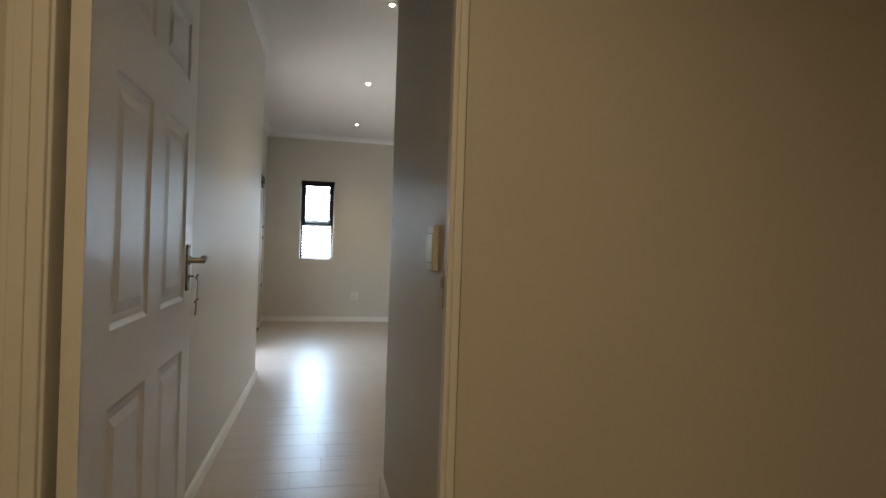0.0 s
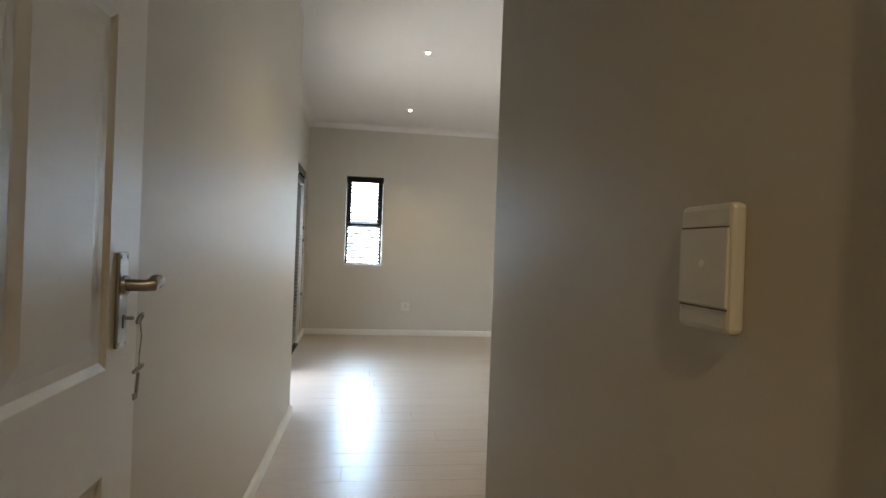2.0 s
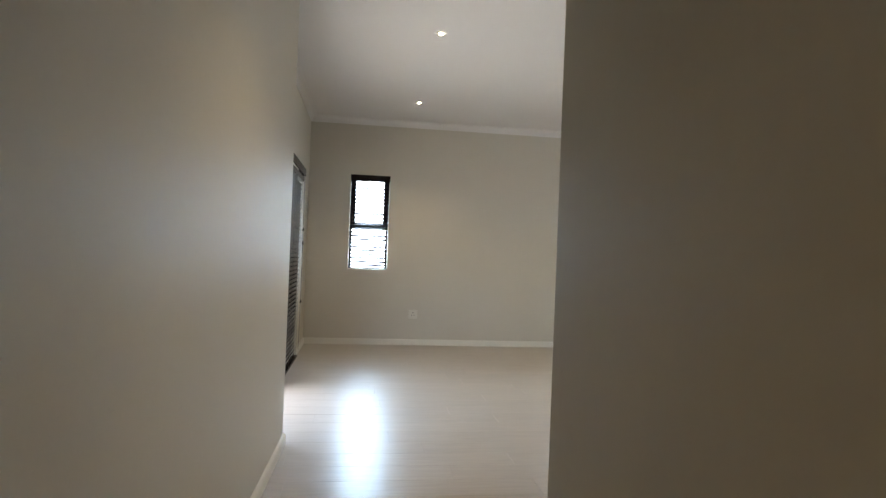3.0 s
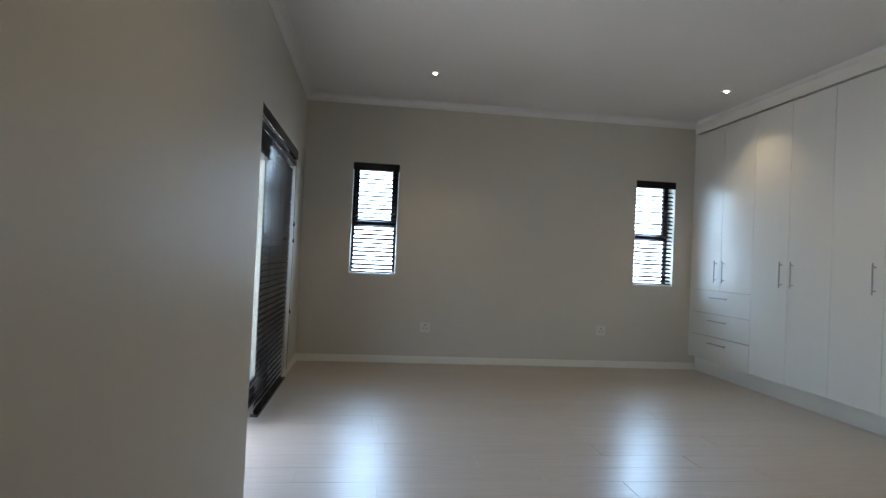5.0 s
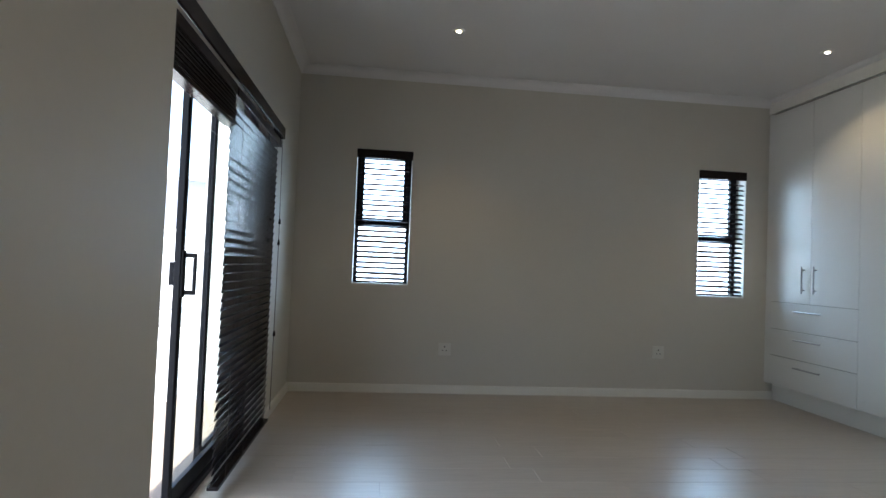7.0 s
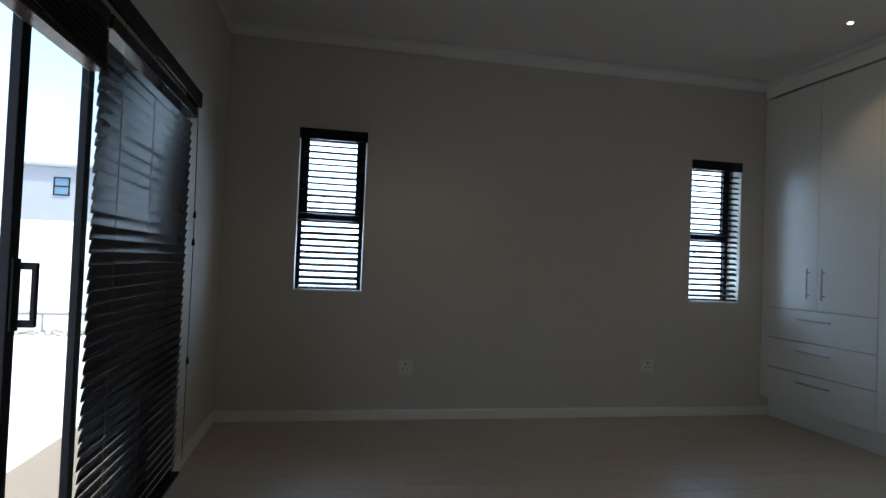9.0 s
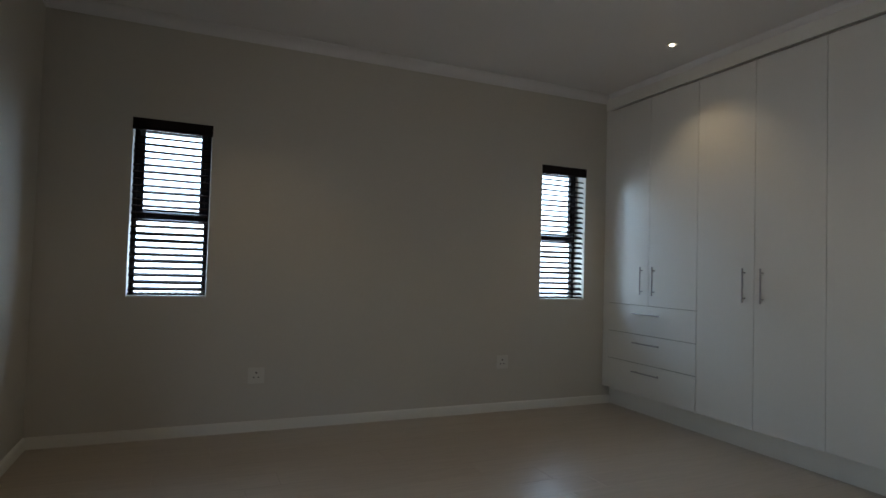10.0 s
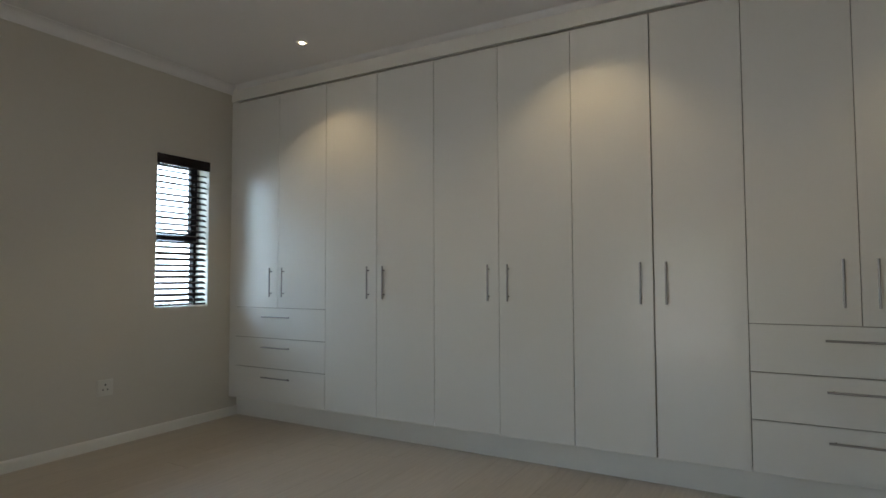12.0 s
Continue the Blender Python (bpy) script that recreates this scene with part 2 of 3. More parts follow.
structure("wall_hall_a", boxes((-1.82, -1.7, -1.7, DOOR_Y1, 0, TOP)), WALL, "plain greige hall wall", "wall")
structure("wall_hall_b", boxes((1.9, 2.02, -1.7, DOOR_Y1, 0, TOP)), WALL, "plain greige hall wall", "wall")
structure("wall_hall_c", boxes((-1.82, 2.02, -1.82, -1.7, 0, TOP)), WALL, "plain greige hall wall", "wall")
structure("ceiling", boxes((-1.84, 4.3, -1.84, 1.2, CEIL, CEIL + 0.18), (ROOM_L - T - 0.08, 4.3, 1.2, FAR + T + 0.02, CEIL, CEIL + 0.18)), CEILING, "smooth white painted plaster ceiling", "ceiling")

# Cornice and skirting, run by run
COVE = [(0, 0)] + [(0.001, -0.07)] + [(0.075 - 0.066 * math.cos(radians(a)) - 0.0, -0.07 + 0.066 * math.sin(radians(a))) for a in (0, 18, 36, 54, 72, 90)] + [(0.075, 0)]
SKIRT = [(0, 0), (0.016, 0), (0.016, 0.055), (0.012, 0.066), (0.004, 0.072), (0, 0.072)]
RUNS = [((ROOM_L, BUMP), (ROOM_L, FAR), (1, 0, 0)), ((ROOM_L, FAR), (CUP_X + 0.02, FAR), (0, -1, 0)), ((HALL_L0, DOOR_Y1), (HALL_L, BUMP), (1, 0, 0)),
        ((HALL_R, DOOR_Y1), (HALL_R, BACK), (-1, 0, 0)), ((HALL_R, BACK), (CUP_X, BACK), (0, 1, 0)), ((HALL_L, BUMP), (ROOM_L, BUMP), (0, 1, 0))]
for a, b, n in RUNS:
    structure("cornice", extrude_profile(COVE, (*a, CEIL), (*b, CEIL), n), CEILING, "white coved plaster cornice along the ceiling", "cornice", True)
SKIRT_RUNS = [((ROOM_L, SL_Y1 + 0.01), (ROOM_L, FAR), (1, 0, 0)), ((ROOM_L + 0.016, FAR), (CUP_X + 0.09, FAR), (0, -1, 0)), ((HALL_L0, DOOR_Y1 + 0.02), (HALL_L, BUMP + 0.016), (1, 0, 0)),
              ((HALL_R, DOOR_Y1 + 0.02), (HALL_R, BACK + 0.016), (-1, 0, 0)), ((HALL_R, BACK), (CUP_X, BACK), (0, 1, 0))]
for a, b, n in SKIRT_RUNS:
    structure("baseboard", extrude_profile(SKIRT, (*a, 0.0), (*b, 0.0), n), TRIM, "low white painted skirting board", "skirting", True)


# ---- entrance doorway: frame, open leaf, lock, keys ----
door_frame = thing("door_frame", (0, 0, 0), "cream painted timber door frame with a stepped profile", "door frame", "", "structure")
for x0, x1, stop in ((FR_L - 0.018, FR_L, FR_L + 0.012), (FR_R, FR_R + 0.018, FR_R - 0.012)):
    part("jamb", boxes((x0, x1, DOOR_Y0 - 0.006, DOOR_Y1 + 0.012, 0, FR_Z), bevel=0.003), TRIM, door_frame)
    if x0 > 0:
        part("stop", boxes((min(stop, x0 if stop < x0 else x1), max(stop, x1 if stop > x1 else x0), DOOR_Y0 - 0.004, DOOR_Y1 - 0.045, 0, FR_Z), bevel=0.003), TRIM, door_frame)
for x0, x1 in ((FR_L - 0.075, FR_L - 0.006),):
    part("architrave", boxes((x0, x1, DOOR_Y0 - (0.018 if x0 < 0 else 0.007), DOOR_Y0 - 0.001, 0, FR_Z + 0.03), bevel=0.003), TRIM, door_frame)
part("bead", boxes((FR_L - 0.060, FR_L - 0.030, DOOR_Y0 - 0.026, DOOR_Y0 - 0.016, 0, FR_Z + 0.02), bevel=0.004), TRIM, door_frame)
part("head", boxes((FR_L, FR_R, DOOR_Y0 - 0.006, DOOR_Y1 + 0.012, FR_Z - 0.03, FR_Z), bevel=0.004), TRIM, door_frame)
keeper = part("strike_plate", boxes((FR_R - 0.003, FR_R - 0.0005, DOOR_Y1 - 0.012, DOOR_Y1 + 0.006, 1.022, 1.118), bevel=0.0008), STEEL, door_frame, "steel strike plate")
part("latch_hole", boxes((FR_R - 0.0045, FR_R - 0.002, DOOR_Y1 - 0.008, DOOR_Y1 + 0.002, 1.078, 1.105)), KEYMETAL, keeper)
part("bolt_hole", boxes((FR_R - 0.0045, FR_R - 0.002, DOOR_Y1 - 0.008, DOOR_Y1 + 0.002, 1.030, 1.060)), KEYMETAL, keeper)
part("latch_lip", lathe([(0.0, -0.004), (0.012, -0.004), (0.014, 0), (0.012, 0.004), (0.0, 0.004)], 20, None, pose(FR_R - 0.002, DOOR_Y1 + 0.006, 1.088, 0, 90, 0)), KEYMETAL, keeper)

LEAF_W, LEAF_H, LEAF_T = 0.987, 2.03, 0.035
HINGE, LEAF_TURN = (-0.7005, 1.075), 90.0
leaf = thing("door", (HINGE[0], HINGE[1], 0.008), "white six-panel moulded door, standing wide open", "door", "", "", LEAF_TURN)
COLS = [(0.15, 0.437), (0.572, 0.867)]
ROWS = [(0.20, 0.785), (0.955, 1.525), (1.69, 1.89)]


def panelled(sign):
    """One moulded face of the leaf: stiles and rails proud, each panel sunk with a raised field."""
    bm = bmesh.new()
    xs = sorted({0.0, LEAF_W, *[c for p in COLS for c in p]})
    zs = sorted({0.0, LEAF_H, *[c for p in ROWS for c in p]})
    depth = lambda d: sign * (LEAF_T / 2 - d)
    for x0, x1 in zip(xs, xs[1:]):
        for z0, z1 in zip(zs, zs[1:]):
            if (x0, x1) in COLS and (z0, z1) in ROWS:
                steps = [(0, 0), (0.006, 0.003), (0.014, 0.006), (0.032, 0.006), (0.058, 0.0015)]
                loops = []
                for inset, d in steps:
                    loops.append([bm.verts.new((x, depth(d), z)) for x, z in ((x0 + inset, z0 + inset), (x1 - inset, z0 + inset), (x1 - inset, z1 - inset), (x0 + inset, z1 - inset))])
                for a, b in zip(loops, loops[1:]):
                    for q in range(4):
                        bm.faces.new((a[q], a[(q + 1) % 4], b[(q + 1) % 4], b[q]))
                bm.faces.new(loops[-1])
            else:
                bm.faces.new([bm.verts.new((x, depth(0), z)) for x, z in ((x0, z0), (x1, z0), (x1, z1), (x0, z1))])
    bmesh.ops.remove_doubles(bm, verts=bm.verts[:], dist=1e-5)
    return bm


part("door_face", panelled(-1), DOOR, leaf)
part("door_face", panelled(1), DOOR, leaf)
part("door_core", boxes((0.0, LEAF_W, -LEAF_T / 2 + 0.012, LEAF_T / 2 - 0.012, 0, LEAF_H)), DOOR, leaf)
part("door_edge", boxes((LEAF_W - 0.001, LEAF_W + 0.003, -LEAF_T / 2, LEAF_T / 2, 0, LEAF_H), (-0.003, 0.001, -LEAF_T / 2, LEAF_T / 2, 0, LEAF_H)), DOOR, leaf)
for z in (0.25, 1.75):
    part("hinge", tube([(-0.006, -0.02, z - 0.05), (-0.006, -0.02, z + 0.05)], 0.006), STEEL, leaf, "steel butt hinge")
FACE = -LEAF_T / 2
LX, LZ = 0.909, 1.088
plate = part("lock_plate", boxes((LX - 0.019, LX + 0.019, FACE - 0.007, FACE, LZ - 0.105, LZ + 0.055), bevel=0.003), STEEL, leaf, "brushed steel lock plate")
lever_pts = [(LX, FACE, LZ), (LX, FACE - 0.042, LZ), (LX + 0.004, FACE - 0.050, LZ + 0.001), (LX + 0.016, FACE - 0.052, LZ + 0.007), (LX + 0.030, FACE - 0.051, LZ + 0.007), (LX + 0.044, FACE - 0.048, LZ + 0.002), (LX + 0.056, FACE - 0.044, LZ - 0.004)]
part("lever", tube(lever_pts, [0.010, 0.010, 0.0115, 0.0115, 0.0105, 0.009, 0.005], 14), STEEL, leaf, "curved steel lever handle", True)
part("rose", lathe([(0.0, 0.006), (0.015, 0.006), (0.016, 0.0), (0.016, -0.003)], 24, None, pose(LX, FACE - 0.007, LZ, 90, 0, 0)), STEEL, plate, "", True)
part("keyhole", boxes((LX - 0.003, LX + 0.003, FACE - 0.0085, FACE - 0.006, LZ - 0.072, LZ - 0.050)), PLASTIC_DARK, plate)
for dx, dz in ((-0.012, 0.047), (0.012, 0.047), (-0.012, -0.097), (0.012, -0.097)):
    part("screw", lathe([(0.0, 0.0015), (0.003, 0.001), (0.0035, 0)], 12, None, pose(LX + dx, FACE - 0.007, LZ + dz, 90, 0, 0)), STEEL, plate)

keys = thing("key_pair", (*(leaf.matrix_world @ Vector((LX, FACE - 0.008, LZ - 0.055)))[:],), "old nickel key in the lock, second key on string", "keys", "", "", LEAF_TURN)
ring = [(0.011 * math.cos(a), -0.026 - 0.011 * math.sin(a) * 0.3, 0.008 * math.sin(a)) for a in (2 * math.pi * q / 18 for q in range(18))]
part("key_shaft", tube([(0, 0.02, 0), (0, -0.016, 0)], 0.003), KEYMETAL, keys, "", True)
part("key_bow", tube(ring, 0.0022, 8, None, True), KEYMETAL, keys, "", True)
part("string", tube([(0.002, -0.026, -0.007), (0.004, -0.028, -0.03), (0.0, -0.027, -0.058), (0.002, -0.026, -0.078)], 0.0013, 6), STRING, keys, "thin grey string")
ring2 = [(0.0135 * math.cos(a), -0.026 - 0.006 * math.sin(a), -0.084 + 0.007 * math.sin(a)) for a in (2 * math.pi * q / 18 for q in range(18))]
part("key_bow", tube(ring2, 0.0024, 8, None, True), KEYMETAL, keys, "", True)
part("key_shaft", tube([(0.001, -0.026, -0.091), (-0.008, -0.026, -0.132)], 0.0026), KEYMETAL, keys, "", True)
part("key_bit", boxes((-0.019, -0.006, -0.0275, -0.0245, -0.133, -0.122), bevel=0.001), KEYMETAL, keys)


# ---- switch and sockets ----
def light_switch():
    sw = thing("light_switch", (HALL_R, 1.535, 1.166), "white plastic rocker light switch on the passage wall", "light switch", "", "", 0)
    part("cover", boxes((-0.018, 0, -0.047, 0.047, -0.068, 0.068), bevel=0.006), PLASTIC, sw)
    part("rocker", boxes((-0.0205, -0.017, -0.043, 0.043, -0.041, 0.041), bevel=0.0012), PLASTIC, sw)
    for z in (-0.043, 0.043):
        part("seam", boxes((-0.0186, -0.0178, -0.043, 0.043, z - 0.0008, z + 0.0008)), SHADOWED, sw)
    part("mark", lathe([(0.0, 0.001), (0.004, 0.001), (0.004, 0)], 12, None, pose(-0.0204, 0, 0.004, 0, -90, 0)), PLINTH, sw)


def socket(x, z):
    so = thing("wall_socket", (x, FAR, z), "white three-pin wall socket above the skirting", "socket", "wall sockets")
    part("cover", boxes((-0.055, 0.055, -0.010, 0, -0.055, 0.055), bevel=0.004), PLASTIC, so)
    for dx, dz, r in ((0, 0.020, 0.0065), (-0.016, -0.012, 0.005), (0.016, -0.012, 0.005)):
        part("pin_hole", lathe([(0.0, 0.0008), (r, 0.0008), (r, 0)], 14, None, pose(dx, -0.0102, dz, 90, 0, 0)), PLASTIC_DARK, so)
    part("toggle", boxes((0.030, 0.044, -0.014, -0.009, 0.024, 0.044), bevel=0.0015), PLASTIC, so)
    return so


light_switch()
socket(0.353, 0.385)
socket(2.313, 0.405)


# ---- downlights ----
def downlight(x, y):
    dl = thing("downlight", (x, y, CEIL), "small recessed ceiling downlight, switched on, with a white rim", "downlight", "ceiling downlights")
    part("rim", lathe([(0.016, 0.004), (0.0185, -0.004), (0.030, -0.006), (0.040, -0.004), (0.042, 0.0)], 32), PLASTIC, dl, "", True)
    part("lens", lathe([(0.0, -0.011), (0.008, -0.010), (0.012, -0.006)], 32), LAMP_GLOW, dl, "glowing frosted lens", True)
    return dl


for lx, ly in LAMPS + [HALL_LAMP]:
    downlight(lx, ly)
    ld = bpy.data.lights.new("downlight_beam", "SPOT")
    ld.energy, ld.color, ld.spot_size, ld.spot_blend, ld.shadow_soft_size = HALL_W if (lx, ly) == HALL_LAMP else LAMP_W, (1.0, 0.75, 0.46) if (lx, ly) == HALL_LAMP else LAMP_COL, radians(150 if (lx, ly) == HALL_LAMP else 112), 0.9 if (lx, ly) == HALL_LAMP else 0.65, 0.02
    lo = new("downlight_beam", ld)
    lo.matrix_world = pose(lx, ly, CEIL - 0.045)


# ---- small windows with timber blinds ----
def slat_mesh(length, width, thick=0.003, tilt=0.0, crown=0.0025):
    """A slightly crowned slat along x, tilted about its length."""
    bm = bmesh.new()
    n = 4
    up, dn = [], []
    for i in range(n + 1):
        u = -width / 2 + width * i / n
        h = crown * (1 - (2 * u / width) ** 2)
        for row, off in ((up, thick / 2), (dn, -thick / 2)):
            yy, zz = u * math.cos(tilt) - (h + off) * math.sin(tilt), u * math.sin(tilt) + (h + off) * math.cos(tilt)
            row.append((bm.verts.new((0, yy, zz)), bm.verts.new((length, yy, zz))))
    for i in range(n):
        bm.faces.new((up[i][0], up[i][1], up[i + 1][1], up[i + 1][0]))
        bm.faces.new((dn[i][0], dn[i + 1][0], dn[i + 1][1], dn[i][1]))
    for i in (0, n):
        bm.faces.new((up[i][0], dn[i][0], dn[i][1], up[i][1]))
    for e in (0, 1):
        bm.faces.new([p[e] for p in up] + [p[e] for p in reversed(dn)])
    bmesh.ops.recalc_face_normals(bm, faces=bm.faces[:])
    me = bpy.data.meshes.new("slat")
    bm.to_mesh(me)
    bm.free()
    me.materials.append(SLAT)
    me.shade_smooth()
    me.set_sharp_from_angle(angle=radians(40))
    return me


def small_window(number, x0, x1):
    w = thing("window_%d" % number, (x0, FAR + 0.15, W_Z0), "narrow dark bronze aluminium window with a top-hung sash", "window", "", "structure")
    wd, ht, mid = x1 - x0, W_Z1 - W_Z0, 0.54
    fr = part("window_frame", boxes((0, 0.03, 0, 0.05, 0, ht), (wd - 0.03, wd, 0, 0.05, 0, ht), (0.03, wd - 0.03, 0, 0.05, 0, 0.03), (0.03, wd - 0.03, 0, 0.05, ht - 0.03, ht), (0.03, wd - 0.03, 0, 0.05, mid - 0.015, mid + 0.015), bevel=0.003), ALU, w)
    part("sash", boxes((0.03, 0.065, -0.012, 0.03, mid + 0.017, ht - 0.03), (wd - 0.065, wd - 0.03, -0.012, 0.03, mid + 0.017, ht - 0.03), (0.065, wd - 0.065, -0.012, 0.03, mid + 0.017, mid + 0.05), (0.065, wd - 0.065, -0.012, 0.03, ht - 0.065, ht - 0.03), bevel=0.003), ALU, w)
    p1 = part("pane", boxes((0.065, wd - 0.065, 0.008, 0.012, mid + 0.05, ht - 0.065)), GLASS, w)
    p2 = part("pane", boxes((0.03, wd - 0.03, 0.02, 0.024, 0.03, mid - 0.015)), GLASS, w)
    p1.visible_shadow = p2.visible_shadow = False
    part("window_sill", boxes((0.002, wd - 0.002, -0.145, 0.0, 0.001, 0.010)), TRIM, w)
    part("stay_handle", boxes((wd * 0.45, wd * 0.55, -0.028, -0.012, mid + 0.022, mid + 0.034), bevel=0.003), ALU, w)
    bl = thing("venetian_blind", (x0, FAR + 0.03, W_Z0), "dark stained wooden venetian blind, lowered with its slats open", "blind", "window blinds")
    part("pelmet", boxes((-0.004, wd + 0.004, -0.036, -0.020, ht - 0.078, ht), bevel=0.003), SLAT, bl)
    part("head_rail", boxes((0.006, wd - 0.006, -0.016, 0.030, ht - 0.055, ht - 0.004), bevel=0.002), SLAT, bl)
    me = slat_mesh(wd - 0.016, 0.046, 0.0045, radians(27))
    z, count = 0.055, 0
    while z < ht - 0.085:
        s = new("slat", me)
        s.parent, s.location = bl, (0.008 + 0.001 * math.sin(count * 2.1), 0.006, z + 0.0012 * math.sin(count * 3.7))
        s.rotation_euler = (0.04 * math.sin(count * 1.9), 0.004 * math.sin(count * 1.3), 0)
        z, count = z + 0.0455, count + 1
    part("bottom_rail", boxes((0.008, wd - 0.008, -0.019, 0.031, 0.014, 0.030), bevel=0.003), SLAT, bl)
    for cx in (0.09, wd - 0.09):
        for cy in (-0.019, 0.031):
            part("ladder_cord", tube([(cx, cy, 0.02), (cx, cy, ht - 0.05)], 0.0010, 5), CORD, bl)
    part("pull_cord", tube([(0.035, -0.024, ht - 0.07), (0.036, -0.026, 0.42)], 0.0012, 5), CORD, bl)
    part("tassel", lathe([(0.0, 0.015), (0.004, 0.012), (0.007, -0.012), (0.0, -0.015)], 10, None, pose(0.036, -0.026, 0.41)), SLAT, bl, "small turned wooden tassel", True)


for i, (a, b) in enumerate(WINDOWS):
    small_window(i + 1, a, b)

# ---- sliding patio door and its blinds ----
POST1, POST2 = 6.200, 6.765
sd = thing("sliding_door", (0, 0, 0), "dark bronze aluminium glazed sliding door, pushed half open", "sliding door")
XI, XO = ROOM_L - 0.105, ROOM_L - 0.15
part("outer_frame", boxes((XO - 0.03, XI + 0.03, SL_Y0, SL_Y0 + 0.035, 0.0, SL_Z), (XO - 0.03, XI + 0.03, SL_Y1 - 0.035, SL_Y1, 0.0, SL_Z), (XO - 0.03, XI + 0.03, SL_Y0 + 0.035, SL_Y1 - 0.035, SL_Z - 0.04, SL_Z), (XO - 0.03, XI + 0.03, SL_Y0 + 0.035, SL_Y1 - 0.035, 0.0, 0.03), bevel=0.003), ALU, sd)
part("track", boxes((XI - 0.004, XI + 0.004, SL_Y0 + 0.035, SL_Y1 - 0.035, 0.03, 0.040), (XO - 0.004, XO + 0.004, SL_Y0 + 0.035, SL_Y1 - 0.035, 0.03, 0.040)), STEEL, sd)


def glazed_leaf(name, x, y0, y1, label, stile=0.048):
    lf = part(name, boxes((x - 0.014, x + 0.014, y0, y0 + stile, 0.042, SL_Z - 0.042), (x - 0.014, x + 0.014, y1 - stile, y1, 0.042, SL_Z - 0.042), (x - 0.014, x + 0.014, y0 + stile, y1 - stile, 0.042, 0.115), (x - 0.014, x + 0.014, y0 + stile, y1 - stile, SL_Z - 0.10, SL_Z - 0.042), bevel=0.003), ALU, sd, label)
    gl = part("pane", boxes((x - 0.003, x + 0.003, y0 + stile - 0.005, y1 - stile + 0.005, 0.11, SL_Z - 0.095)), GLASS, lf)
    gl.visible_shadow = False
    return lf


sl = glazed_leaf("sliding_leaf", XI, POST1, POST1 + 1.22, "sliding leaf with a pull handle")
glazed_leaf("fixed_leaf", XO, POST2 - 0.01, SL_Y1 - 0.036, "fixed glazed leaf")
part("handle_plate", boxes((XI + 0.014, XI + 0.022, POST1 + 0.006, POST1 + 0.046, 0.93, 1.13), bevel=0.002), ALU, sl)
part("pull_handle", boxes((XI + 0.020, XI + 0.068, POST1 + 0.03, POST1 + 0.048, 0.94, 0.96), (XI + 0.020, XI + 0.068, POST1 + 0.03, POST1 + 0.048, 1.10, 1.12), (XI + 0.054, XI + 0.068, POST1 + 0.03, POST1 + 0.048, 0.96, 1.10), bevel=0.003), ALU, sl)
part("outer_handle", boxes((XI - 0.036, XI - 0.014, POST1 + 0.008, POST1 + 0.030, 0.98, 1.08), bevel=0.004), ALU, sl)

PEL_Y0, PEL_Y1, PEL_Z = 5.06, 7.59, 1.985
BX = ROOM_L + 0.036
SPLIT = 6.39
pel = thing("blind_pelmet", (ROOM_L, PEL_Y0, PEL_Z), "long dark stained timber pelmet over the sliding door", "pelmet")
part("fascia", boxes((0.066, 0.078, 0, PEL_Y1 - PEL_Y0, -0.075, 0), bevel=0.003), SLAT, pel)
part("return_end", boxes((0.001, 0.066, PEL_Y1 - PEL_Y0 - 0.015, PEL_Y1 - PEL_Y0, -0.075, 0)), SLAT, pel)
part("bracket", boxes((0.001, 0.066, 0.0, 0.015, -0.075, 0)), SLAT, pel)
down = thing("venetian_blind", (BX, SPLIT, 0.0), "dark wooden venetian blind, fully lowered with its slats closed", "blind", "patio door blinds", "", 90)
DW = PEL_Y1 - SPLIT - 0.03
part("head_rail", boxes((0.0, DW, -0.028, 0.028, PEL_Z - 0.135, PEL_Z - 0.088), bevel=0.002), SLAT, down)
dme = slat_mesh(DW, 0.050, 0.003, radians(-78))
z, count = 0.095, 0
while z < PEL_Z - 0.15:
    s = new("slat", dme)
    s.parent, s.location = down, (0.004 * math.sin(count * 2.3), 0, z)
    s.rotation_euler = (radians(5) * max(0.0, 1 - z / 0.9) + 0.012 * math.sin(count * 1.7), 0.0015 * math.sin(count), 0)
    z, count = z + 0.0415, count + 1
part("bottom_rail", boxes((0.0, DW, -0.026, 0.026, 0.050, 0.068), bevel=0.003), SLAT, down)
for cx in (0.12, DW * 0.4, DW - 0.16):
    for cy in (-0.026, 0.026):
        part("ladder_cord", tube([(cx, cy, 0.06), (cx, cy, PEL_Z - 0.05)], 0.0014, 5), CORD, down)
part("pull_cord", tube([(DW - 0.02, -0.034, PEL_Z - 0.06), (DW + 0.01, -0.036, 1.2), (DW + 0.005, -0.034, 0.5), (DW + 0.02, -0.03, 0.12)], 0.0018, 6), CORD, down)
for tz in (1.36, 1.22, 0.62):
    part("tassel", lathe([(0.0, 0.02), (0.005, 0.015), (0.009, -0.015), (0.0, -0.02)], 10, None, pose(DW + 0.008, -0.036, tz)), SLAT, down, "turned wooden tassel", True)

